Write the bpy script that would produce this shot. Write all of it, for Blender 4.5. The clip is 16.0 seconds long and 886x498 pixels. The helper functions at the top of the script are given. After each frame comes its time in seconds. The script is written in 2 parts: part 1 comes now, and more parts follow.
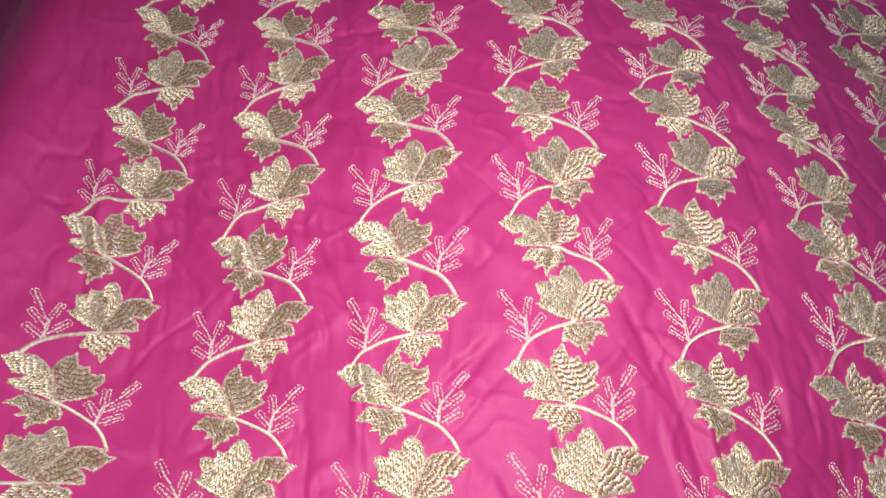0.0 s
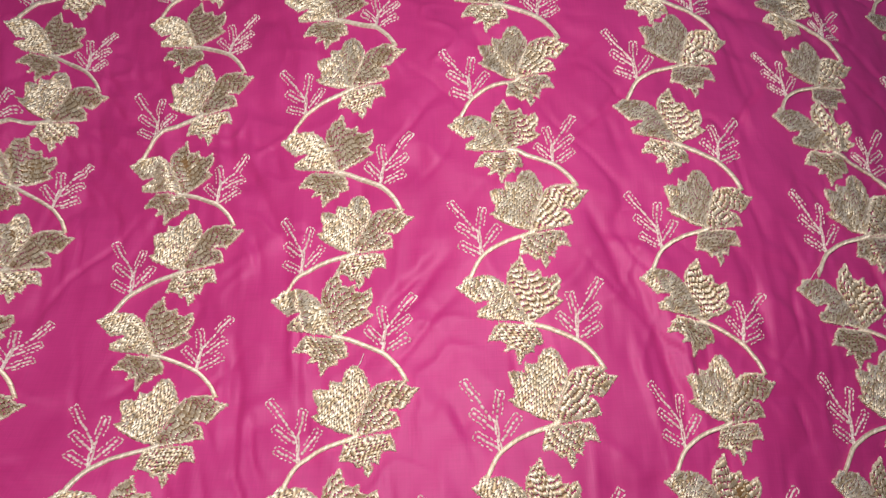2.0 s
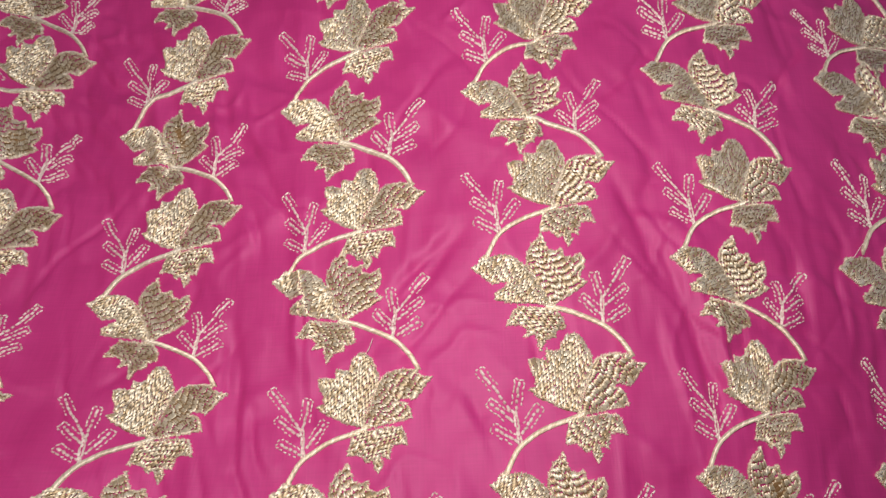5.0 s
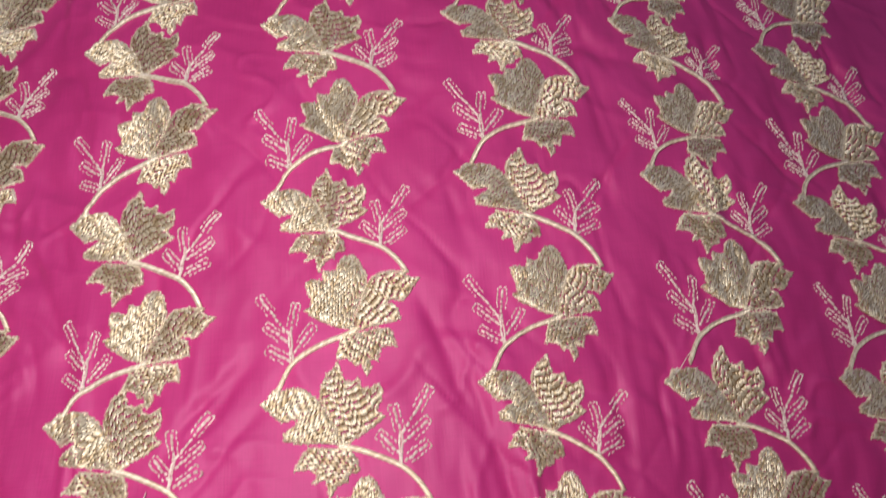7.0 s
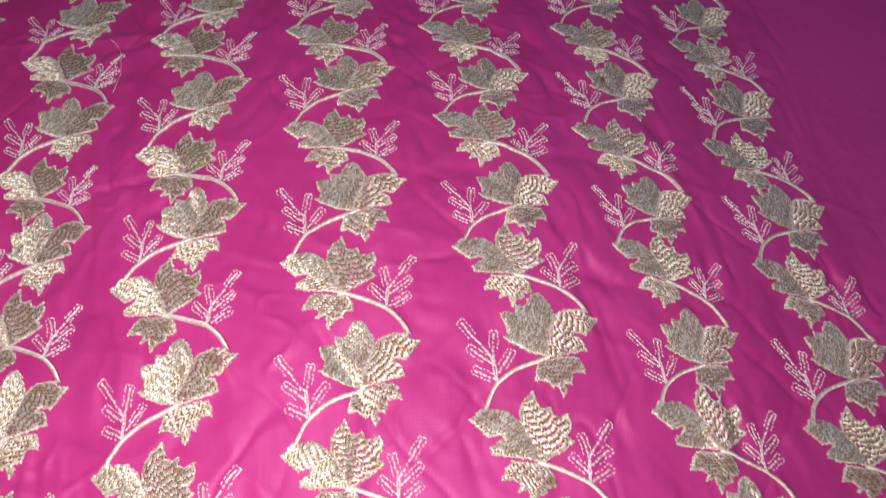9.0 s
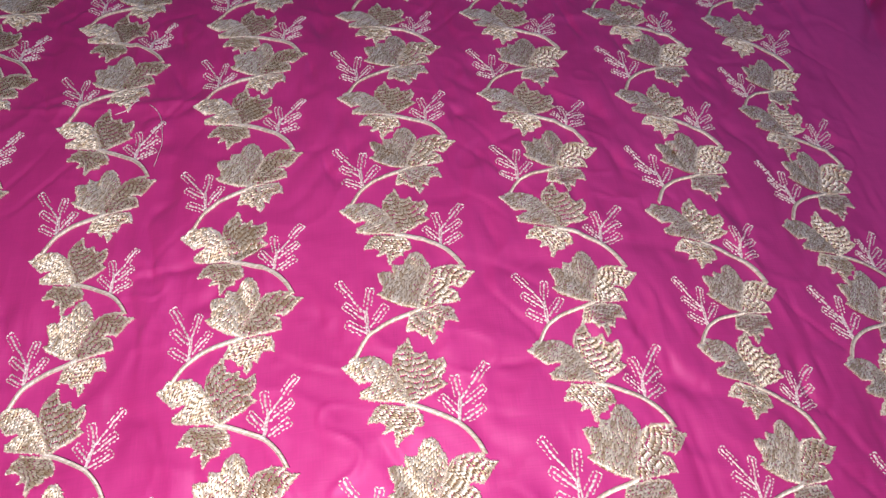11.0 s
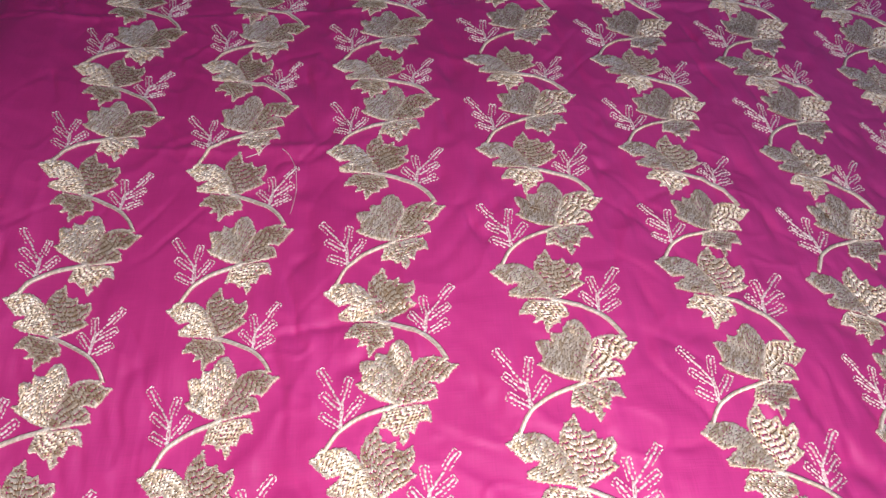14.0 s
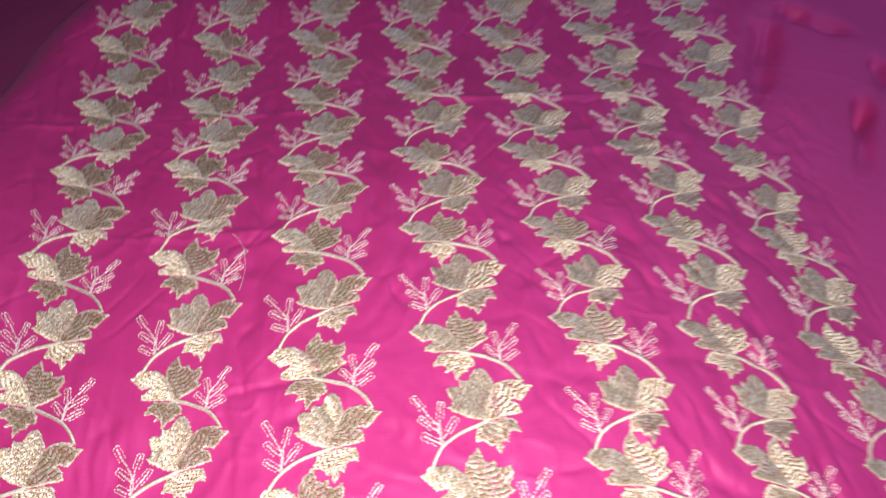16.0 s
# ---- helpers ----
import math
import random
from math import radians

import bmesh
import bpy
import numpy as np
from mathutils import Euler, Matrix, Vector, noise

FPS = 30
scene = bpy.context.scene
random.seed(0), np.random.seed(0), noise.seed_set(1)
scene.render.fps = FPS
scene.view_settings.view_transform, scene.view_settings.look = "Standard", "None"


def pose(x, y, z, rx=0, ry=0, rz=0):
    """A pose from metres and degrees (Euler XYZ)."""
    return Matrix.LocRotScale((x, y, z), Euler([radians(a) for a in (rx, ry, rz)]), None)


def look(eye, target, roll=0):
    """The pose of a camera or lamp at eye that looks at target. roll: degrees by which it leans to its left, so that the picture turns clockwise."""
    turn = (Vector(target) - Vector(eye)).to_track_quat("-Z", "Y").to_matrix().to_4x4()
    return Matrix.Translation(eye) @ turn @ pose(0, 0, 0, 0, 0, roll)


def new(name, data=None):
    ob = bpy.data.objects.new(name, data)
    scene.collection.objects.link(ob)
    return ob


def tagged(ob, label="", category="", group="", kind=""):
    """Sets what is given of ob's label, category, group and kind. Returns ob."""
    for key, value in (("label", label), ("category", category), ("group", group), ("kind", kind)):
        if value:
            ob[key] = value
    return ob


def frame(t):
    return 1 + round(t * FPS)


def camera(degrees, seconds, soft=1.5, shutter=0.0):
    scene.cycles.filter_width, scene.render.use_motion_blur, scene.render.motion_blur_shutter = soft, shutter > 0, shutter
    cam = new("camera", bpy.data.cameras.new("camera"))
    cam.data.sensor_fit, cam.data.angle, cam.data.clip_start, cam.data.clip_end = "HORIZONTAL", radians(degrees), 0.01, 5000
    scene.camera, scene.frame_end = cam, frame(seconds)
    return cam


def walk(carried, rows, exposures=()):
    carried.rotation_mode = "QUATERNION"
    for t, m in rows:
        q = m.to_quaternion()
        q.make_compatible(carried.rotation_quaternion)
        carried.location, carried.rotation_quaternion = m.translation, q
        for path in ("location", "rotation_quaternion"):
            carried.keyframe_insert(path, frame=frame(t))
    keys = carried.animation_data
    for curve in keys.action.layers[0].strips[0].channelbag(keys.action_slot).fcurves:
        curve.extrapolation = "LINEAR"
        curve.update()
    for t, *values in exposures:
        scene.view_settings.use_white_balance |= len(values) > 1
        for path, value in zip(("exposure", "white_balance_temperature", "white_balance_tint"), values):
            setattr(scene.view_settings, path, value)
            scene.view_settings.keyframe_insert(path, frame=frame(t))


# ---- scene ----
cam = camera(65.27, 16.0, soft=1.35, shutter=0.5)
ROWS = [
    (0.0, -0.1673, -0.3144, 0.4756, 31.64, -0.78, 0.46),
    (0.5, -0.1478, -0.3237, 0.4598, 31.04, -0.13, -0.09),
    (1.0, -0.1332, -0.3150, 0.4384, 28.75, -0.99, -1.48),
    (1.5, -0.1321, -0.3079, 0.4254, 27.48, -0.22, -1.75),
    (2.0, -0.1308, -0.3009, 0.4173, 26.29, 0.26, -2.01),
    (2.5, -0.1329, -0.3006, 0.4119, 25.98, 0.26, -1.78),
    (3.0, -0.1411, -0.3007, 0.4111, 25.57, 0.01, -1.57),
    (3.2, -0.1467, -0.2979, 0.4090, 25.12, 0.08, -1.45),
    (5.3, -0.1282, -0.2716, 0.3857, 23.17, 0.98, -2.32),
    (5.5, -0.1124, -0.2628, 0.3824, 22.90, 1.15, -2.81),
    (6.0, -0.0741, -0.2478, 0.3741, 23.29, 0.58, -4.22),
    (6.5, -0.0395, -0.2379, 0.3761, 24.06, 0.13, -4.96),
    (7.0, -0.0316, -0.2202, 0.3830, 25.60, -0.72, -5.02),
    (7.5, -0.0328, -0.1910, 0.4018, 27.45, -1.26, -5.38),
    (8.0, -0.0256, -0.1692, 0.4196, 29.56, -1.36, -5.47),
    (8.5, -0.0295, -0.1547, 0.4317, 31.03, -1.25, -5.42),
    (9.0, -0.0318, -0.1289, 0.4460, 31.56, -0.17, -5.69),
    (9.5, -0.0466, -0.1073, 0.4521, 32.51, -1.00, -5.08),
    (9.7, -0.0517, -0.0963, 0.4577, 32.92, -0.28, -5.26),
    (11.8, -0.1004, -0.0308, 0.4353, 31.30, -0.58, -4.89),
    (12.0, -0.1110, -0.0260, 0.4327, 31.31, -1.26, -4.76),
    (12.5, -0.1328, -0.0163, 0.4375, 31.82, -1.60, -3.98),
    (13.0, -0.1462, -0.0117, 0.4423, 32.37, -1.22, -3.43),
    (13.5, -0.1556, -0.0059, 0.4465, 32.72, -0.81, -3.03),
    (14.0, -0.1668, 0.0008, 0.4510, 32.64, -0.16, -2.71),
    (14.5, -0.1710, 0.0051, 0.4557, 33.20, -0.01, -2.45),
    (15.0, -0.1630, -0.0041, 0.4595, 34.13, -0.77, -3.72),
    (15.5, -0.1591, -0.0032, 0.4666, 34.89, -0.65, -3.73),
    (16.0, -0.1253, -0.0574, 0.5255, 38.48, -0.23, -5.88),
]
EXPOSURES = [(0.0, 0.03, 6300, 11), (1.0, -0.12, 6350, 11), (3.0, -0.28, 6500, 10), (5.5, -0.38, 6600, 10), (7.0, -0.3, 6500, 10), (9.0, 0.16, 5900, 17),
             (12.5, 0.5, 6000, 19), (15.5, 0.72, 6050, 19), (16.0, 0.92, 6250, 14)]
walk(cam, [(t, pose(x, y, z, rx, ry, rz)) for t, x, y, z, rx, ry, rz in ROWS], EXPOSURES)

# ---- light: the torch of the carried phone, and a dim cool room light ----
world = bpy.data.worlds.new("dim_room")
world.use_nodes = True
world.node_tree.nodes["Background"].inputs[0].default_value = (0.30, 0.33, 0.45, 1)
world.node_tree.nodes["Background"].inputs[1].default_value = 0.05
scene.world = world


def area_light(name, eye, target, power, size, color):
    data = bpy.data.lights.new(name, "AREA")
    data.shape, data.size, data.energy, data.color = "DISK", size, power, color
    ob = new(name, data)
    ob.matrix_basis = look(eye, target)
    return ob


area_light("torch_light", (-0.15, -0.185, 0.55), (-0.155, 0.05, 0.0), 4.0, 0.07, (1.0, 0.95, 0.91))
area_light("room_light", (1.2, 0.95, 1.6), (0.15, 0.25, 0.0), 5.0, 1.3, (0.40, 0.52, 1.0))


# ---- materials ----
def nodes_of(name):
    m = bpy.data.materials.new(name)
    m.use_nodes = True
    nt = m.node_tree
    return m, nt, nt.nodes["Principled BSDF"]


def add(nt, kind, **inputs):
    n = nt.nodes.new(kind)
    for key, value in inputs.items():
        n.inputs[key].default_value = value
    return n


def ramp(nt, source, stops):
    r = nt.nodes.new("ShaderNodeValToRGB")
    while len(r.color_ramp.elements) < len(stops):
        r.color_ramp.elements.new(0.5)
    for e, (p, c) in zip(r.color_ramp.elements, stops):
        e.position, e.color = p, (*c, 1)
    nt.links.new(source, r.inputs["Fac"])
    return r.outputs["Color"]


def cloth_material():
    m, nt, b = nodes_of("magenta_cotton_satin")
    co = nt.nodes.new("ShaderNodeTexCoord").outputs["Object"]
    big = add(nt, "ShaderNodeTexNoise", Scale=9.0, Detail=3.0)
    nt.links.new(co, big.inputs["Vector"])
    col = ramp(nt, big.outputs["Fac"], [(0.3, (0.54, 0.026, 0.190)), (0.7, (0.62, 0.036, 0.230))])
    # slub of the yarn: noise stretched along warp and weft
    slubs = []
    for sx, sy in ((900.0, 45.0), (45.0, 900.0)):
        mp = nt.nodes.new("ShaderNodeMapping")
        mp.inputs["Scale"].default_value = (sx, sy, 1.0)
        nt.links.new(co, mp.inputs["Vector"])
        n = add(nt, "ShaderNodeTexNoise", Scale=1.0, Detail=2.0)
        nt.links.new(mp.outputs["Vector"], n.inputs["Vector"])
        slubs.append(n.outputs["Fac"])
    both = nt.nodes.new("ShaderNodeMath")
    both.operation = "ADD"
    nt.links.new(slubs[0], both.inputs[0])
    nt.links.new(slubs[1], both.inputs[1])
    tint = nt.nodes.new("ShaderNodeMapRange")
    tint.inputs["From Min"].default_value, tint.inputs["From Max"].default_value = 0.6, 1.4
    tint.inputs["To Min"].default_value, tint.inputs["To Max"].default_value = 0.93, 1.06
    nt.links.new(both.outputs[0], tint.inputs["Value"])
    mul = nt.nodes.new("ShaderNodeVectorMath")
    mul.operation = "SCALE"
    nt.links.new(col, mul.inputs[0])
    nt.links.new(tint.outputs["Result"], mul.inputs["Scale"])
    nt.links.new(mul.outputs[0], b.inputs["Base Color"])
    rough = add(nt, "ShaderNodeMapRange")
    rough.inputs["To Min"].default_value, rough.inputs["To Max"].default_value = 0.56, 0.66
    nt.links.new(big.outputs["Fac"], rough.inputs["Value"])
    nt.links.new(rough.outputs["Result"], b.inputs["Roughness"])
    b.inputs["Specular IOR Level"].default_value = 1.0
    b.inputs["Specular Tint"].default_value = (1.0, 0.60, 0.82, 1)
    b.inputs["Sheen Weight"].default_value = 0.12
    b.inputs["Sheen Tint"].default_value = (1.0, 0.35, 0.7, 1)
    bump = add(nt, "ShaderNodeBump", Strength=0.22, Distance=0.0004)
    nt.links.new(both.outputs[0], bump.inputs["Height"])
    nt.links.new(bump.outputs["Normal"], b.inputs["Normal"])
    return m


def thread_material(name, dark, light, metal, rough, silky=0.9):
    """Glossy thread: the shine spreads across each strand, not along it."""
    m, nt, b = nodes_of(name)
    isl = nt.nodes.new("ShaderNodeNewGeometry").outputs["Random Per Island"]
    col = ramp(nt, isl, [(0.0, dark), (1.0, light)])
    nt.links.new(col, b.inputs["Base Color"])
    co = nt.nodes.new("ShaderNodeTexCoord").outputs["Object"]
    n = add(nt, "ShaderNodeTexNoise", Scale=1600.0, Detail=2.0)
    nt.links.new(co, n.inputs["Vector"])
    bump = add(nt, "ShaderNodeBump", Strength=0.12, Distance=0.0002)
    nt.links.new(n.outputs["Fac"], bump.inputs["Height"])
    nt.links.new(bump.outputs["Normal"], b.inputs["Normal"])
    across = nt.nodes.new("ShaderNodeAttribute")
    across.attribute_name = "across"
    nt.links.new(across.outputs["Vector"], b.inputs["Tangent"])
    b.inputs["Anisotropic"].default_value = silky
    b.inputs["Metallic"].default_value = metal
    b.inputs["Roughness"].default_value = rough
    return m


def plain_material(name, a, c, scale, rough):
    m, nt, b = nodes_of(name)
    co = nt.nodes.new("ShaderNodeTexCoord").outputs["Object"]
    n = add(nt, "ShaderNodeTexNoise", Scale=scale, Detail=5.0)
    nt.links.new(co, n.inputs["Vector"])
    nt.links.new(ramp(nt, n.outputs["Fac"], [(0.3, a), (0.7, c)]), b.inputs["Base Color"])
    bump = add(nt, "ShaderNodeBump", Strength=0.3, Distance=0.002)
    nt.links.new(n.outputs["Fac"], bump.inputs["Height"])
    nt.links.new(bump.outputs["Normal"], b.inputs["Normal"])
    b.inputs["Roughness"].default_value = rough
    return m


CLOTH = cloth_material()
GOLD = thread_material("champagne_gold_thread", (0.60, 0.45, 0.27), (1.0, 0.92, 0.75), 0.54, 0.55, 0.9)
CORD = thread_material("pale_gold_cord", (0.66, 0.53, 0.40), (0.97, 0.87, 0.73), 0.25, 0.45, 0.4)
PALE = thread_material("pale_pink_gold_thread", (0.70, 0.47, 0.44), (0.94, 0.82, 0.76), 0.1, 0.42, 0.3)
UNDER = thread_material("brown_underlay_thread", (0.19, 0.10, 0.035), (0.26, 0.14, 0.05), 0.1, 0.6, 0.0)
BED = plain_material("dark_maroon_cover", (0.030, 0.004, 0.008), (0.055, 0.007, 0.014), 30.0, 0.9)
PAINT = plain_material("dull_wall_paint", (0.42, 0.40, 0.38), (0.48, 0.46, 0.43), 3.0, 0.9)

# ---- the lie of the cloth ----
COLUMN, PERIOD = 0.12, 0.1236          # spacing of the vines and repeat along a vine
RIGHT = np.array([0.0925, -0.0635])    # from the tip of a left leaf to the tip of the right leaf under it


def easy(u, a, b):
    """u, levelling out softly beyond a and b."""
    return np.clip(u, a, b) + 0.12 * np.tanh(np.maximum(u - b, 0) / 0.12) - 0.12 * np.tanh(np.maximum(a - u, 0) / 0.12)


STRETCH = [
    (-0.0002, 0.0032, 0.0260), (-0.0030, 0.0026, 0.0057), (-0.0011, -0.0120, -0.0420), (-0.0003, 0.0001, -0.0147),
    (0.0018, 0.0055, 0.0151), (-0.0005, -0.0018, 0.0037), (0.0011, 0.0062, 0.0278), (-0.0008, -0.0076, -0.0439),
    (-0.0010, 0.0020, -0.0036), (0.0069, 0.0043, 0.0372), (-0.0051, -0.0042, -0.0189), (-0.0016, -0.0044, -0.0870),
    (0.0070, 0.0058, 0.0416), (-0.0059, 0.0031, 0.0354), (0.0033, -0.0051, -0.0137), (-0.0076, -0.0181, -0.0404),
    (0.0004, 0.0043, 0.0345), (0.0093, 0.0067, -0.0018), (-0.0010, 0.0060, 0.0509), (-0.0047, -0.0030, -0.0328),
    (0.0016, -0.0011, -0.0017),
]
POWERS = [(a, b) for a in range(6) for b in range(6 - a)]

_rng = np.random.RandomState(7)
_table = _rng.rand(256, 256)


def grain(x, y):
    """Smooth value noise from -1 to 1, one cell a unit."""
    xi, yi = np.floor(x).astype(int), np.floor(y).astype(int)
    fx, fy = x - xi, y - yi
    fx, fy = fx * fx * (3 - 2 * fx), fy * fy * (3 - 2 * fy)
    v = lambda a, b: _table[a % 256, b % 256]
    low = v(xi, yi) * (1 - fx) + v(xi + 1, yi) * fx
    top = v(xi, yi + 1) * (1 - fx) + v(xi + 1, yi + 1) * fx
    return (low * (1 - fy) + top * fy) * 2 - 1


# creases: start, end, half width, height (metres)
CREASES = [
    (-0.029, -0.070, 0.007, -0.155, 0.0045, -0.0040), (0.005, -0.140, 0.025, -0.230, 0.0040, -0.0036),
    (-0.001, -0.070, 0.015, -0.160, 0.0050, 0.0036), (0.015, -0.110, 0.039, -0.240, 0.0040, 0.0028),
    (-0.009, -0.150, 0.007, -0.250, 0.0032, 0.0024), (-0.124, -0.093, -0.177, -0.150, 0.0050, -0.0030),
    (-0.228, -0.040, -0.222, -0.200, 0.0040, 0.0022), (-0.266, -0.130, -0.262, -0.230, 0.0045, -0.0024),
    (-0.340, 0.060, -0.310, -0.120, 0.0060, 0.0030), (-0.105, 0.090, -0.060, 0.010, 0.0060, -0.0030),
    (-0.600, 0.570, 0.200, 0.592, 0.0060, 0.0030), (-0.410, 0.396, -0.225, 0.386, 0.0050, 0.0026),
    (-0.290, 0.215, -0.090, 0.235, 0.0060, -0.0024), (0.050, 0.330, 0.055, 0.120, 0.0050, 0.0026),
    (0.075, 0.200, 0.110, 0.020, 0.0050, -0.0026), (-0.070, 0.300, -0.050, 0.120, 0.0040, 0.0020),
    (-0.195, 0.330, -0.170, 0.180, 0.0050, 0.0022), (0.160, 0.020, 0.200, -0.130, 0.0060, 0.0032),
    (-0.480, 0.120, -0.430, -0.060, 0.0080, 0.0040), (-0.520, 0.330, -0.440, 0.230, 0.0080, 0.0030),
    (-0.185, 0.120, -0.150, 0.040, 0.0050, 0.0030), (-0.060, 0.020, -0.085, -0.060, 0.0050, 0.0028),
    (-0.300, 0.000, -0.345, -0.080, 0.0060, -0.0028), (0.180, 0.250, 0.215, 0.130, 0.0060, 0.0030),
    (-0.060, 0.460, -0.030, 0.360, 0.0050, 0.0024), (-0.310, 0.500, -0.290, 0.420, 0.0050, 0.0022),
    (0.290, 0.180, 0.330, 0.060, 0.0070, -0.0034), (0.060, 0.480, 0.180, 0.500, 0.0060, 0.0022),
    (0.415, 0.745, 0.492, 0.690, 0.00900, -0.0160), (0.505, 0.640, 0.495, 0.585, 0.0080, -0.0160),
    (0.465, 0.580, 0.415, 0.450, 0.0090, -0.0160), (0.390, 0.730, 0.335, 0.590, 0.0150, -0.0090),
]


def ridges(x, y):
    return 1 - 2 * np.abs(grain(x, y))


def stiff(x, y):
    """1 under the sewn motifs, 0 between the vines."""
    m = 0.0
    for cx, cy in ((0.034, -0.014), RIGHT + (-0.036, -0.018)):
        dx = (x - cx + COLUMN / 2) % COLUMN - COLUMN / 2
        dy = (y - cy + PERIOD / 2) % PERIOD - PERIOD / 2
        m = m + np.exp(-((dx / 0.034) ** 2 + (dy / 0.030) ** 2) ** 2)
    sewn = np.clip((x + 0.52) / 0.03, 0, 1) * np.clip((0.38 - x) / 0.03, 0, 1)
    return np.clip(m, 0, 1) * sewn


def crease_net(x, y, width):
    """Thin broken grooves that wander."""
    return np.exp(-(grain(x, y) / width) ** 2)


def relief(x, y):
    bend = 0.02 * grain(x * 7 + 3, y * 7)
    flat_x, flat_y = x, y
    x, y = x + 0.0026 * grain(x * 34, y * 34 + 5) + 0.0012 * grain(x * 90, y * 90), y + 0.0026 * grain(x * 34 + 17, y * 34) + 0.0012 * grain(x * 90 + 9, y * 90)
    h = 0.0016 * grain(x * 14, y * 7 + 11) + 0.0022 * grain(x * 5 + 40, y * 3.5)
    f = 0.0023 * ridges((x + bend) * 15, y * 9 + 5) * (0.5 + 0.5 * grain(x * 6 + 20, y * 6))
    f = f + 0.0019 * ridges((x + 0.5 * y + bend) * 30 + 9, (y - 0.4 * x) * 16) * (0.5 + 0.5 * grain(x * 9, y * 9 + 31))
    f = f + 0.0021 * ridges((x - 0.5 * y) * 17 + 60, (y + 0.7 * x + bend) * 29) * (0.5 + 0.5 * grain(x * 8 + 70, y * 8))
    f = f + 0.0012 * ridges((x + 0.7 * y + bend) * 62 + 30, (y - 0.6 * x) * 40) * (0.5 + 0.5 * grain(x * 12 + 50, y * 12))
    f = f - 0.0036 * crease_net((x + 0.3 * y + bend) * 17 + 80, (y - 0.2 * x + bend) * 8, 0.13) * np.clip(0.4 + grain(x * 11 + 90, y * 11), 0, 1)
    f = f + 0.0032 * crease_net((x - 0.6 * y - bend) * 12 + 15, (y + 0.5 * x) * 15 + 44, 0.11) * np.clip(0.4 + grain(x * 10 + 33, y * 10 + 7), 0, 1)
    f = f - 0.0030 * crease_net((x + 0.9 * y) * 26 + 61, (y - 0.8 * x) * 7 + 20, 0.10) * np.clip(0.2 + 1.2 * grain(x * 13 + 44, y * 13 + 2), 0, 1)
    f = f - 0.0030 * crease_net((x - 0.8 * y) * 24 + 31, (y + 0.9 * x) * 7 + 70, 0.10) * np.clip(0.2 + 1.2 * grain(x * 13 + 4, y * 13 + 62), 0, 1)
    f = f - 0.0034 * crease_net((x + 0.2 * y) * 44 + 12, (y - 0.3 * x) * 21 + 33, 0.15) * np.clip(0.15 + 1.2 * grain(x * 16 + 71, y * 16 + 18), 0, 1)
    f = f + 0.0028 * crease_net((x - 0.5 * y) * 30 + 52, (y + 0.4 * x) * 46 + 3, 0.15) * np.clip(0.1 + 1.2 * grain(x * 15 + 11, y * 15 + 88), 0, 1)
    # the far half lies smoother
    f = f * (1 - 0.25 * np.clip((y - 0.02) / 0.25, 0, 1))
    plain = np.clip((x - 0.33) / 0.08, 0, 1) + np.clip((-0.50 - x) / 0.08, 0, 1)
    h = h + 0.56 * f * (1 - 0.8 * stiff(x, y)) * (1 - 0.7 * plain)
    h = h + 0.0009 * (1 - plain) * ridges((x + 0.3 * bend) * 85, y * 20) * (0.5 + 0.5 * grain(x * 25, y * 12)) * (1 - 0.5 * stiff(x, y))
    x, y = flat_x, flat_y
    # puckers drawn up by the sewing, under the leaf tips and beside the stems
    for cx, cy in ((0.033, -0.062), RIGHT + (-0.033, -0.062), (0.095, -0.020), RIGHT + (-0.100, -0.020)):
        dx = (x - cx + COLUMN / 2) % COLUMN - COLUMN / 2
        dy = (y - cy + PERIOD / 2) % PERIOD - PERIOD / 2
        near = np.exp(-((dx / 0.030) ** 2 + (dy / 0.020) ** 2))
        h = h - 0.0036 * near * (1 - plain) * crease_net((x + 0.25 * dy + 0.3 * bend) * 52 + 7, y * 13 + 3, 0.22) * np.clip(0.55 + grain(x * 19, y * 19 + 60), 0, 1)
    for x0, y0, x1, y1, w, top in CREASES:
        dx, dy = x1 - x0, y1 - y0
        n2 = dx * dx + dy * dy
        s = np.clip(((x - x0) * dx + (y - y0) * dy) / n2, 0, 1)
        d = np.hypot(x - x0 - s * dx, y - y0 - s * dy) + 0.25 * bend + 0.003 * grain(x * 40, y * 40)
        h = h + 1.5 * top * (0.65 + 0.55 * grain(x * 22 + 8, y * 22)) * np.exp(-(d / w) ** 2) * np.clip(4 * s * (1 - s) + 0.25, 0, 1)
    # the cloth drops over the far side of the bed
    edge = -0.53 + 0.35 * np.maximum(y - 0.60, 0) + 0.012 * grain(y * 6, x * 2)
    over = np.maximum(edge - x, 0)
    h = h - 0.12 * (1 - np.exp(-(over / 0.12) ** 2)) - 0.34 * np.maximum(over - 0.09, 0)
    return h


# heights on the cloth's own grid, so that the stitches lie on its facets
xs = np.concatenate([np.linspace(-0.98, -0.68, 24, endpoint=False), np.arange(-0.68, 0.58, 0.0021), np.linspace(0.58, 0.92, 30)])
ys = np.concatenate([np.linspace(-0.70, -0.33, 24, endpoint=False), np.arange(-0.33, 0.90, 0.0021), np.linspace(0.90, 1.5, 30)])
HEIGHT = relief(*np.meshgrid(xs, ys))


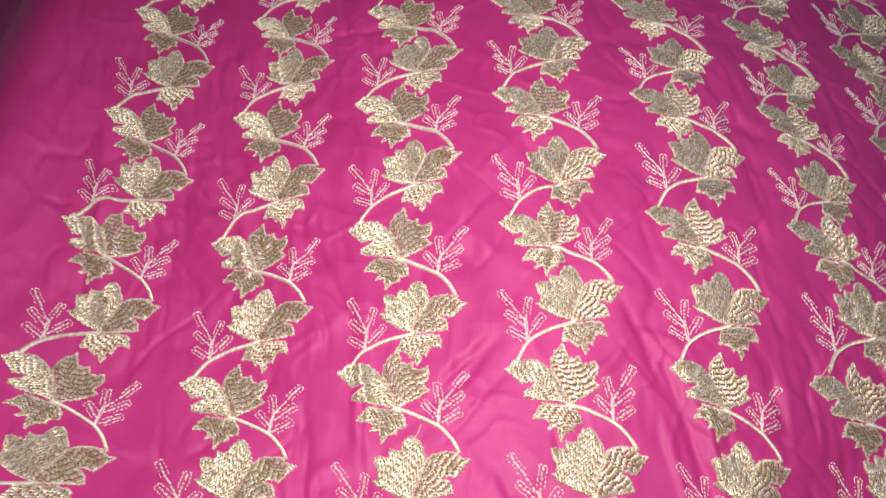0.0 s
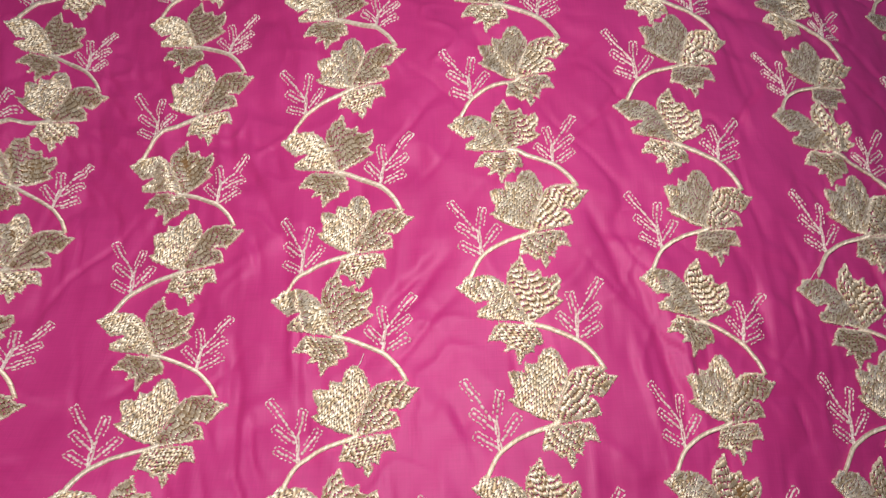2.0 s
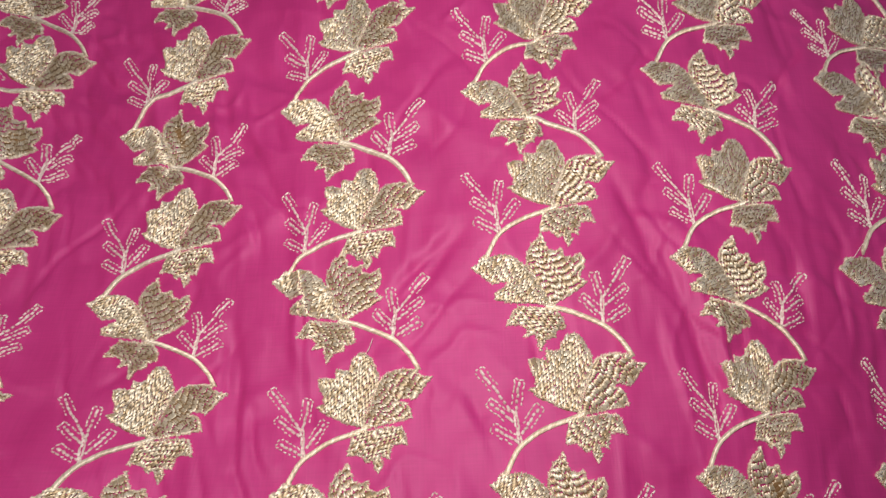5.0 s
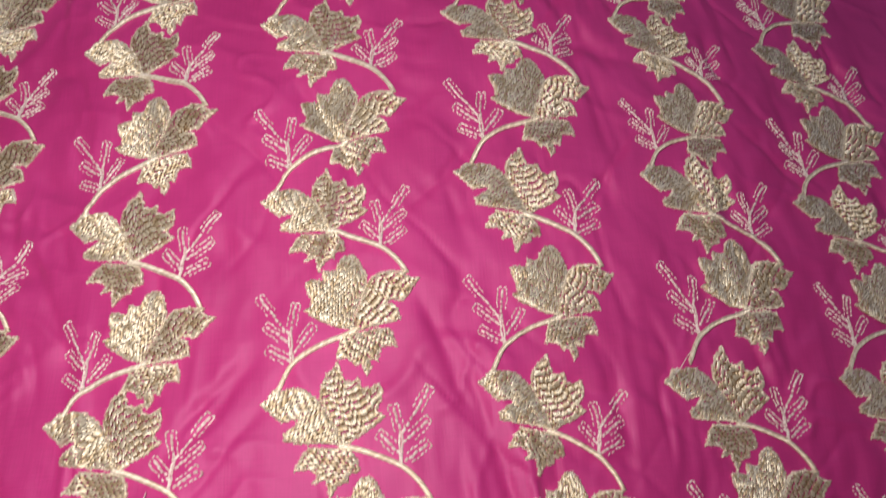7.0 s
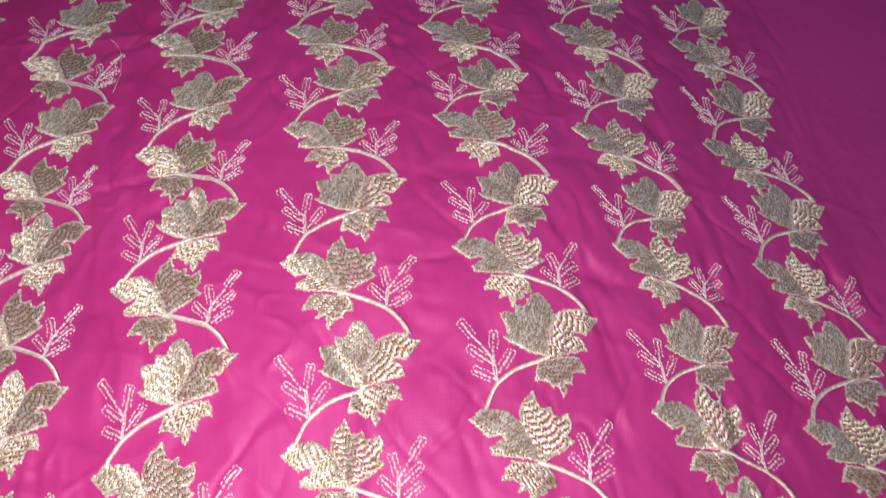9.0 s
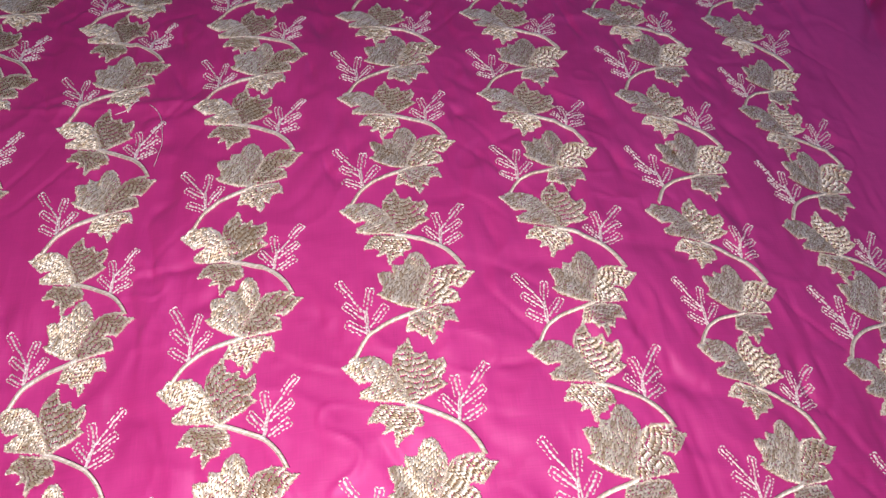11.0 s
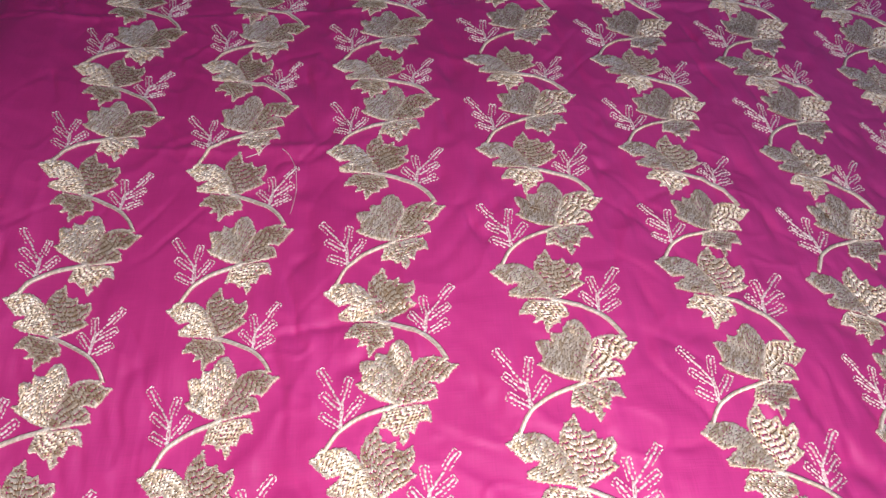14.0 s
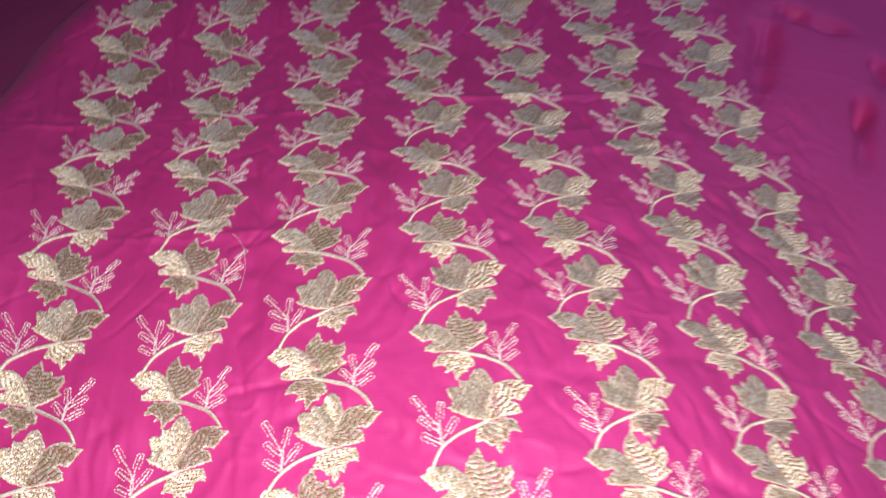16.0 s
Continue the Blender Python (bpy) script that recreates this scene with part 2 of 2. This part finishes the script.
def lie(x, y):
    a = np.clip(np.searchsorted(xs, x) - 1, 0, len(xs) - 2)
    b = np.clip(np.searchsorted(ys, y) - 1, 0, len(ys) - 2)
    u, v = (x - xs[a]) / (xs[a + 1] - xs[a]), (y - ys[b]) / (ys[b + 1] - ys[b])
    low = HEIGHT[b, a] * (1 - u) + HEIGHT[b, a + 1] * u
    top = HEIGHT[b + 1, a] * (1 - u) + HEIGHT[b + 1, a + 1] * u
    return low * (1 - v) + top * v


def surf(x, y, z=0.0):
    """Where a place of the flat, unstretched cloth lies, z above it."""
    u, v = easy((x + 0.12) / 0.4, -1.0, 1.15), easy((y - 0.2) / 0.4, -1.05, 1.38)
    q = [x + 0.0, y + 0.0, z + lie(x, y)]
    for (a, b), c in zip(POWERS, STRETCH):
        for k in range(3):
            q[k] = q[k] + c[k] * u ** a * v ** b
    return np.stack(q, -1)


# ---- mesh helpers ----
def quick_mesh(name, verts, quads, material):
    me = bpy.data.meshes.new(name)
    verts, quads = np.asarray(verts, np.float32), np.asarray(quads, np.int32)
    me.vertices.add(len(verts))
    me.vertices.foreach_set("co", verts.ravel())
    me.loops.add(quads.size)
    me.loops.foreach_set("vertex_index", quads.ravel())
    me.polygons.add(len(quads))
    me.polygons.foreach_set("loop_start", np.arange(0, quads.size, 4, dtype=np.int32))
    me.update(calc_edges=True)
    me.polygons.foreach_set("use_smooth", np.ones(len(quads), bool))
    me.materials.append(material)
    return me


def lay_across(me, side):
    """Keeps for each vertex the way across its strand."""
    data = me.attributes.new("across", "FLOAT_VECTOR", "POINT").data
    data.foreach_set("vector", np.concatenate([side, np.zeros((len(side), 1))], 1).astype(np.float32).ravel())


def part(name, me, parent=None, label=""):
    ob = new(name, me)
    ob.parent = parent
    if label:
        ob["label"] = label
    return ob


def box(name, lo, hi, material):
    bm = bmesh.new()
    bmesh.ops.create_cube(bm, size=1.0)
    for v in bm.verts:
        v.co = Vector([lo[k] + (v.co[k] + 0.5) * (hi[k] - lo[k]) for k in range(3)])
    bmesh.ops.bevel(bm, geom=list(bm.edges), offset=0.01, segments=2, affect="EDGES")
    me = bpy.data.meshes.new(name)
    bm.to_mesh(me)
    bm.free()
    me.materials.append(material)
    return new(name, me)


# ---- the room ----
for name, lo, hi, mat in (
        ("floor", (-1.9, -1.7, -0.66), (1.9, 2.4, -0.56), BED), ("ceiling", (-1.9, -1.7, 2.1), (1.9, 2.4, 2.2), PAINT),
        ("wall_west", (-2.0, -1.7, -0.56), (-1.9, 2.4, 2.1), PAINT), ("wall_east", (1.9, -1.7, -0.56), (2.0, 2.4, 2.1), PAINT),
        ("wall_south", (-1.9, -1.8, -0.56), (1.9, -1.7, 2.1), PAINT), ("wall_north", (-1.9, 2.4, -0.56), (1.9, 2.5, 2.1), PAINT)):
    tagged(box(name, lo, hi, mat), "dark maroon floor covering" if name == "floor" else "plain painted surface of the dim room", name.split("_")[0], kind="structure")
bed = box("bed", (-1.05, -1.2, -0.56), (1.25, 1.9, -0.34), BED)
tagged(bed, "bed with a dark maroon cover under the cloth", "bed")

# ---- the cloth ----
X, Y = np.meshgrid(xs, ys)
verts = surf(X.ravel(), Y.ravel())
nx, ny = len(xs), len(ys)
k = (np.arange(ny - 1)[:, None] * nx + np.arange(nx - 1)[None, :]).ravel()
cloth = new("embroidered_cloth", quick_mesh("embroidered_cloth", verts, np.stack([k, k + 1, k + nx + 1, k + nx], 1), CLOTH))
tagged(cloth, "creased magenta satin cloth with gold leaf embroidery on a bed", "fabric")

# ---- embroidery: outlines in tenths of a millimetre from the leading tip of each motif ----
LEFT_MOTIF = {
    "side_leaf": (40, [(0, 0), (37, 16), (66, 53), (92, 63), (120, 48), (169, 55), (227, 42), (274, 6), (306, -28), (353, -110), (396, -190),
        (424, -275), (368, -252), (294, -241), (200, -229), (117, -207), (115, -173), (159, -150), (196, -126), (203, -104),
        (150, -103), (112, -111), (73, -77), (41, -43)]),
    "upper_leaf": (114, [(424, -275), (396, -190), (353, -98), (317, -18), (330, 47), (363, 103), (408, 130), (423, 160), (439, 103), (455, 54),
        (501, 42), (531, 58), (539, 7), (589, -6), (638, 17), (653, -35), (638, -80), (608, -123), (653, -157), (590, -197),
        (516, -231)]),
    "lower_leaf": (152, [(239, -259), (196, -297), (158, -361), (228, -359), (281, -393), (249, -431), (318, -419), (329, -518), (370, -459),
        (428, -446), (435, -413), (493, -404), (484, -344), (454, -297), (417, -286)]),
    "stem": [(406, -270), (480, -292), (554, -324), (638, -365), (711, -404), (762, -450), (814, -513), (850, -585)],
    "sprig": [(710, -407), (732, -235), (738, -250), (913, -38), (732, -265), (701, -105), (738, -300), (888, -196), (730, -392), (874, -313),
        (718, -350), (610, -235)],
}
RIGHT_MOTIF = {
    "upper_leaf": (64, [(-402, -254), (-503, -224), (-570, -186), (-630, -154), (-669, -117), (-629, -103), (-632, -51), (-653, -7), (-660, 42),
        (-606, 45), (-557, 35), (-552, 91), (-510, 81), (-474, 86), (-463, 131), (-431, 168), (-387, 176), (-350, 142), (-330, 98),
        (-307, 40), (-313, -8), (-349, -86), (-393, -169)]),
    "side_leaf": (142, [(-313, -8), (-272, 38), (-227, 53), (-162, 60), (-120, 51), (-76, 53), (-87, 25), (-53, 6), (0, 0), (-42, -43), (-72, -84),
        (-112, -120), (-153, -104), (-189, -105), (-212, -121), (-160, -134), (-136, -170), (-128, -218), (-207, -231),
        (-296, -246), (-385, -262), (-405, -220), (-361, -130)]),
    "lower_leaf": (38, [(-466, -274), (-479, -333), (-500, -405), (-445, -405), (-412, -424), (-395, -451), (-359, -440), (-350, -480),
        (-333, -514), (-307, -469), (-316, -419), (-269, -435), (-256, -386), (-247, -363), (-197, -356), (-161, -371),
        (-172, -317), (-187, -269), (-263, -262), (-369, -276)]),
    "stem": [(-385, -258), (-457, -284), (-545, -306), (-635, -340), (-707, -385), (-750, -416), (-786, -461), (-815, -514), (-840, -556)],
    "sprig": [(-747, -408), (-756, -235), (-762, -245), (-939, 5), (-753, -250), (-721, -65), (-765, -285), (-904, -171), (-755, -390), (-889, -310),
        (-735, -355), (-620, -206)],
}


class Threads:
    """Gathers raised stitches; each stitch is a strand of its own."""

    def __init__(self):
        self.rows = []

    def add(self, p0, p1, width, low, high, foot=0.0002):
        p0, p1 = np.asarray(p0, float), np.asarray(p1, float)
        n = len(p0)
        if n:
            self.rows.append((p0, p1, np.broadcast_to(width, n), np.broadcast_to(np.asarray(low).reshape(-1, 1) if np.ndim(low) == 1 else low, (n, 3)), np.broadcast_to(high, n), np.broadcast_to(foot, n)))

    def mesh(self):
        """Vertices, quads, and for each vertex the way across its strand."""
        p0, p1, w, low, high, foot = (np.concatenate([r[k] for r in self.rows]) for k in range(6))
        d = p1 - p0
        side = np.stack([-d[:, 1], d[:, 0]], 1) / np.maximum(np.hypot(d[:, 0], d[:, 1]), 1e-9)[:, None]
        bed = low[:, 0], (2 * low[:, 1] + low[:, 0]) / 3, (2 * low[:, 1] + low[:, 2]) / 3, low[:, 2]
        out = np.zeros((len(p0), 4, 3, 3))
        for a, (s, ww, hh) in enumerate(((0.0, 0.5, 0.7), (0.2, 1.0, 1.0), (0.8, 1.0, 1.0), (1.0, 0.5, 0.7))):
            for b, off in enumerate((-0.5, 0.0, 0.5)):
                out[:, a, b, :2] = p0 + s * d + side * (off * ww * w)[:, None]
                out[:, a, b, 2] = bed[a] - foot if off else bed[a] + high * hh
        base = np.array([(k, k + 1, k + 4, k + 3) for k in (0, 1, 3, 4, 6, 7)])
        quads = (np.arange(len(p0)) * 12)[:, None, None] + base[None]
        return out.reshape(-1, 3), quads.reshape(-1, 4), np.repeat(side, 12, 0)


def edge_distance(p, poly):
    a, b = poly, np.roll(poly, -1, 0)
    d = b - a
    s = np.clip(((p[:, None] - a) * d).sum(-1) / np.maximum((d * d).sum(-1), 1e-12), 0, 1)
    return np.hypot(*np.moveaxis(p[:, None] - a - s[..., None] * d, -1, 0)).min(1)


def turning(poly):
    """True for an outline that runs anticlockwise."""
    n = np.roll(poly, -1, 0)
    return (poly[:, 0] * n[:, 1] - poly[:, 1] * n[:, 0]).sum() > 0


def puffed(p, poly):
    """Low padding under the stitches, rounded off at the rim."""
    mid = np.minimum(edge_distance(p, poly), 0.004)
    return 0.0007 * (1 - (1 - mid / 0.004) ** 2)


# sewing styles: row gap, stitch length, stagger, end gap, strand width, rise, loft
STYLES = {"dense": (0.00100, 0.0042, 0.40, 0.0003, 1.08, 0.00045, 0.0014),
          "open": (0.00115, 0.0042, 0.12, 0.0008, 0.98, 0.00050, 0.0012),
          "medium": (0.00112, 0.0044, 0.34, 0.0006, 0.98, 0.00050, 0.0012)}


def fill(th, poly, angle, rng, style):
    """Rows of short stitches across an outline."""
    gap, step, stagger, parted, broad, rise, loft = STYLES[style]
    c, s = math.cos(radians(angle)), math.sin(radians(angle))
    q = poly @ np.array([[c, -s], [s, c]])
    p0, p1 = [], []
    phase = rng.uniform(0, 6.28)
    a, b = q, np.roll(q, -1, 0)
    for row, y in enumerate(np.arange(q[:, 1].min() + gap / 2, q[:, 1].max(), gap)):
        hit = (a[:, 1] > y) != (b[:, 1] > y)
        xs_ = np.sort(a[hit, 0] + (y - a[hit, 1]) / (b[hit, 1] - a[hit, 1]) * (b[hit, 0] - a[hit, 0]))
        for x0, x1 in zip(xs_[::2], xs_[1::2]):
            cuts = np.arange(math.floor(x0 / step) - 1, x1 / step + 1) * step + (row % 2) * step * stagger + step * 0.42 * math.sin(row * 0.31 + phase) + rng.uniform(-0.0009, 0.0009)
            cuts = [x0 - rng.uniform(0, 0.0006), *[k_ for k_ in cuts if x0 + 0.0009 < k_ < x1 - 0.0009], x1 + rng.uniform(0, 0.0006)]
            for k0, k1 in zip(cuts, cuts[1:]):
                lean = rng.uniform(-0.00042, 0.00042) + 0.00012 * math.sin(k0 * 700 + row * 0.3)
                p0.append((k0, y - lean))
                p1.append((k1 - parted, y + lean))
    turn = np.array([[c, s], [-s, c]])
    p0, p1 = np.array(p0) @ turn, np.array(p1) @ turn
    low = np.stack([puffed(p, poly) for p in (p0, (p0 + p1) / 2, p1)], 1) + loft + rng.uniform(0.0, 0.0005, (len(p0), 1))
    th.add(p0, p1, gap * broad * rng.uniform(0.78, 1.2, len(p0)), low, rise * rng.uniform(0.8, 1.2, len(p0)))


def fill_flat(th, poly, angle, gap=0.0026):
    """The broad underlay threads that show between the top stitches."""
    c, s = math.cos(radians(angle)), math.sin(radians(angle))
    q = poly @ np.array([[c, -s], [s, c]])
    a, b = q, np.roll(q, -1, 0)
    p0, p1 = [], []
    for y in np.arange(q[:, 1].min() + gap / 2, q[:, 1].max(), gap):
        hit = (a[:, 1] > y) != (b[:, 1] > y)
        xs_ = np.sort(a[hit, 0] + (y - a[hit, 1]) / (b[hit, 1] - a[hit, 1]) * (b[hit, 0] - a[hit, 0]))
        for x0, x1 in zip(xs_[::2], xs_[1::2]):
            p0.append((x0, y))
            p1.append((x1, y))
    turn = np.array([[c, s], [-s, c]])
    th.add(np.array(p0) @ turn, np.array(p1) @ turn, gap * 1.5, 0.0002, 0.0004, 0.0010)


def along(pts, step):
    """Points at even steps along a broken line, with the way at each."""
    pts = np.asarray(pts, float)
    seg = np.hypot(*np.diff(pts, axis=0).T)
    at = np.concatenate([[0], np.cumsum(seg)])
    s = np.linspace(0, at[-1], max(2, int(round(at[-1] / step)) + 1))
    return np.stack([np.interp(s, at, pts[:, 0]), np.interp(s, at, pts[:, 1])], 1)


def rounded(pts, times=2):
    pts = np.asarray(pts, float)
    for _ in range(times):
        a, b = pts[:-1], pts[1:]
        pts = np.concatenate([pts[:1], np.stack([0.75 * a + 0.25 * b, 0.25 * a + 0.75 * b], 1).reshape(-1, 2), pts[-1:]])
    return pts


def running(th, pts, step, cover, width, low, high, rng):
    p = along(pts, step)
    d = np.diff(p, axis=0)
    th.add(p[:-1] + d * (1 - cover) / 2 + rng.uniform(-0.0005, 0.0005, d.shape), p[1:] - d * (1 - cover) / 2 + rng.uniform(-0.0005, 0.0005, d.shape), width, low, high)


def leaf(outline, angle, rng, style):
    th, under, rim = Threads(), Threads(), Threads()
    poly = np.asarray(outline, float) * 1e-4
    fill(th, poly, angle, rng, style)
    fill_flat(under, poly, angle + 90)
    p = along(np.concatenate([poly, poly[:1]]), 0.0012)
    d = np.gradient(p, axis=0)
    d /= np.maximum(np.hypot(d[:, 0], d[:, 1]), 1e-9)[:, None]
    out = np.stack([d[:, 1], -d[:, 0]], 1) * (1 if turning(poly) else -1)
    rim.add(p - 0.0010 * out - 0.0005 * d, p + out * rng.uniform(0.0, 0.0012, (len(p), 1)) + 0.0005 * d, 0.00085, 0.0013, rng.uniform(0.0005, 0.0009, len(p)), 0.0012)
    return [(*th.mesh(), GOLD), (*under.mesh(), UNDER), (*rim.mesh(), CORD)]


def stem(pts, rng):
    th = Threads()
    p = along(rounded(np.asarray(pts) * 1e-4), 0.0007)
    d = np.gradient(p, axis=0)
    d /= np.hypot(d[:, 0], d[:, 1])[:, None]
    side = np.stack([-d[:, 1], d[:, 0]], 1)
    reach = 0.0013 * side + 0.0012 * d
    th.add(p - reach, p + reach, 0.0010, 0.0016, rng.uniform(0.0007, 0.001, len(p)), 0.0015)
    return th.mesh()


def sprig(pts, rng):
    """A short spine, then needles: a thick middle bar inside a dashed outline."""
    th = Threads()
    pts = np.asarray(pts, float) * 1e-4
    base, fork = pts[0], pts[1]
    for off in (-0.0006, 0.0006):
        running(th, [base + (off, 0), fork + (off, 0)], 0.0026, 1.1, 0.0013, 0.0006, 0.0011, rng)
    for root, tip in zip(pts[2::2], pts[3::2]):
        d = tip - root
        length = np.hypot(*d)
        d = d / length
        side = np.array([-d[1], d[0]]) * 0.0027
        start = tip - d * min(0.0135, 0.86 * length)
        running(th, [root, tip - d * 0.0012], 0.0031, 0.92, 0.0016, 0.0005, 0.0012, rng)
        running(th, [start + side, tip + side], 0.0027, 0.74, 0.0010, 0.0005, 0.0009, rng)
        running(th, [tip + side, tip - side], 0.0027, 0.72, 0.0010, 0.0005, 0.0009, rng)
        running(th, [tip - side, start - side], 0.0027, 0.74, 0.0010, 0.0005, 0.0009, rng)
    return th.mesh()


LABELS = {"side_leaf": "hooked gold satin-stitched leaf", "upper_leaf": "broad toothed gold satin-stitched leaf",
          "lower_leaf": "small pointed gold satin-stitched leaf", "sprig": "pale pink running-stitch twig of needles"}


SEWN = ({"side_leaf": "dense", "upper_leaf": "open", "lower_leaf": "medium"},
        {"side_leaf": "open", "upper_leaf": "dense", "lower_leaf": "medium"})


def motif_template(shape, side, seed):
    rng = np.random.RandomState(seed)
    made = {}
    for key, value in shape.items():
        if key == "stem":
            made[key] = [(*stem(value, rng), CORD)]
        elif key == "sprig":
            made[key] = [(*sprig(value, rng), PALE)]
        else:
            made[key] = leaf(value[1], value[0], rng, SEWN[side][key])
    return made


def lay_motif(template, at, turn):
    """One vine motif, draped over the cloth; the stem carries its leaves and twig. turn: a complex number that turns and stretches it."""
    def draped(key):
        groups = template[key]
        starts = np.cumsum([0] + [len(g[0]) for g in groups])
        v = np.concatenate([g[0] for g in groups])
        quads = np.concatenate([g[1] + n for g, n in zip(groups, starts)])
        side = np.concatenate([g[2] for g in groups])
        q, side = turn * (v[:, 0] + 1j * v[:, 1]), turn * (side[:, 0] + 1j * side[:, 1])
        me = quick_mesh(key, surf(at[0] + q.real, at[1] + q.imag, v[:, 2]), quads, groups[0][3])
        lay_across(me, np.stack([side.real, side.imag], 1))
        for g in groups[1:]:
            me.materials.append(g[3])
        me.polygons.foreach_set("material_index", np.repeat(np.arange(len(groups)), [len(g[1]) for g in groups]).astype(np.int32))
        return me
    motif = part("vine_motif", draped("stem"), cloth, "curved pale gold corded stem with three leaves")
    for key in template:
        if key != "stem":
            part(key, draped(key), motif, LABELS[key])


TEMPLATES = [[motif_template(shape, side, 10 * side + n) for n in range(3)] for side, shape in enumerate((LEFT_MOTIF, RIGHT_MOTIF))]


def vine(i, shifts):
    """One vine of motifs, left and right by turns. shifts: how far each tip, from the second repeat on, strays from the even repeat, in tenths of a millimetre."""
    spots, strays = {}, dict(zip([(j, side) for j in range(-1, 6) for side in (0, 1)], shifts))
    for j in range(-3, 9):
        for side in (0, 1):
            spots[j, side] = np.array([COLUMN * i, PERIOD * j]) + side * RIGHT + np.array(strays.get((j, side), (0, 0))) * 1e-4
    for j in range(-2, 9):
        for side in (0, 1):
            at, below = spots[j, side], spots[(j, 1) if side == 0 else (j - 1, 0)]
            way, even = below - at, RIGHT if side == 0 else np.array([0, -PERIOD]) - RIGHT
            turn = complex(*way) / complex(*even)
            lay_motif(TEMPLATES[side][(i * 5 + j * 3) % 3], at + (0, 0.001), turn * min(max(abs(turn), 0.91), 1.05) / abs(turn))


vine(-4, [(0, 0), (0, 0), (-29, 47), (-11, 16), (5, -29), (16, -6), (0, 0), (-5, 15), (-20, 7), (7, -8), (2, 10), (-6, 9), (0, 0), (26, -41)])
vine(-3, [(7, -23), (4, -2), (14, -23), (21, -19), (3, 16), (7, 20), (34, -60), (-15, 21), (11, -9), (20, -41), (-25, 58), (-16, 62), (8, -54), (8, 1)])
vine(-2, [(-29, 41), (-3, 5), (-16, 4), (11, -83), (-45, 36), (-11, 32), (9, -31), (8, -44), (-17, 72), (-8, 29), (-6, -51), (14, 7), (-14, 22), (6, 19)])
vine(-1, [(-4, 0), (49, 19), (1, -55), (-1, 1), (-6, 15), (2, -32), (7, -5), (11, 32), (6, -33), (7, 40), (-2, -75), (3, 19), (15, 76), (44, 114)])
vine(0, [(14, 5), (-62, -15), (-8, 24), (-1, -3), (21, 11), (61, 74), (8, 29), (-6, -16), (-9, -24), (-34, -51), (-32, -78), (-25, -27), (2, -11), (-15, -9)])
vine(1, [(-42, -30), (84, 35), (24, 22), (98, 68), (40, 36), (-56, 6), (-46, -67), (-70, -67), (27, 3), (20, 45), (-12, -24), (57, 137), (-8, -22), (18, 63)])
vine(2, [(0, 0), (0, 0), (-13, -49), (0, 0), (12, -26), (0, 0), (-38, -85), (21, 34), (37, -18), (25, 25), (47, 2), (-56, -75), (-49, -121), (-14, -6)])


# ---- loose thread ends lying on the cloth ----
def loose_thread(pts, label):
    p = along(rounded(pts, 3), 0.0016)
    th = Threads()
    th.add(p[:-1], p[1:] + 0.1 * np.diff(p, axis=0), 0.00055, 0.0016, 0.0005)
    v, quads, side = th.mesh()
    ob = new("loose_thread", quick_mesh("loose_thread", surf(v[:, 0], v[:, 1], v[:, 2]), quads, PALE))
    lay_across(ob.data, side)
    tagged(ob, label, "thread", "loose thread ends")


loose_thread([(-0.2795, 0.3855), (-0.2728, 0.3790), (-0.2683, 0.3692), (-0.2656, 0.3562), (-0.2653, 0.3428), (-0.2664, 0.3304), (-0.2688, 0.3187)], "long curved pale loose thread lying on the magenta cloth")
loose_thread([(-0.310, 0.381), (-0.300, 0.384), (-0.290, 0.393)], "short pale loose thread end beside a gold leaf")
loose_thread([(-0.1895, -0.1715), (-0.1845, -0.1685), (-0.1815, -0.1605)], "short pale jump thread between two gold motifs")
loose_thread([(0.126, -0.120), (0.134, -0.110), (0.143, -0.103), (0.152, -0.093)], "pale loose thread beside a corded gold stem")
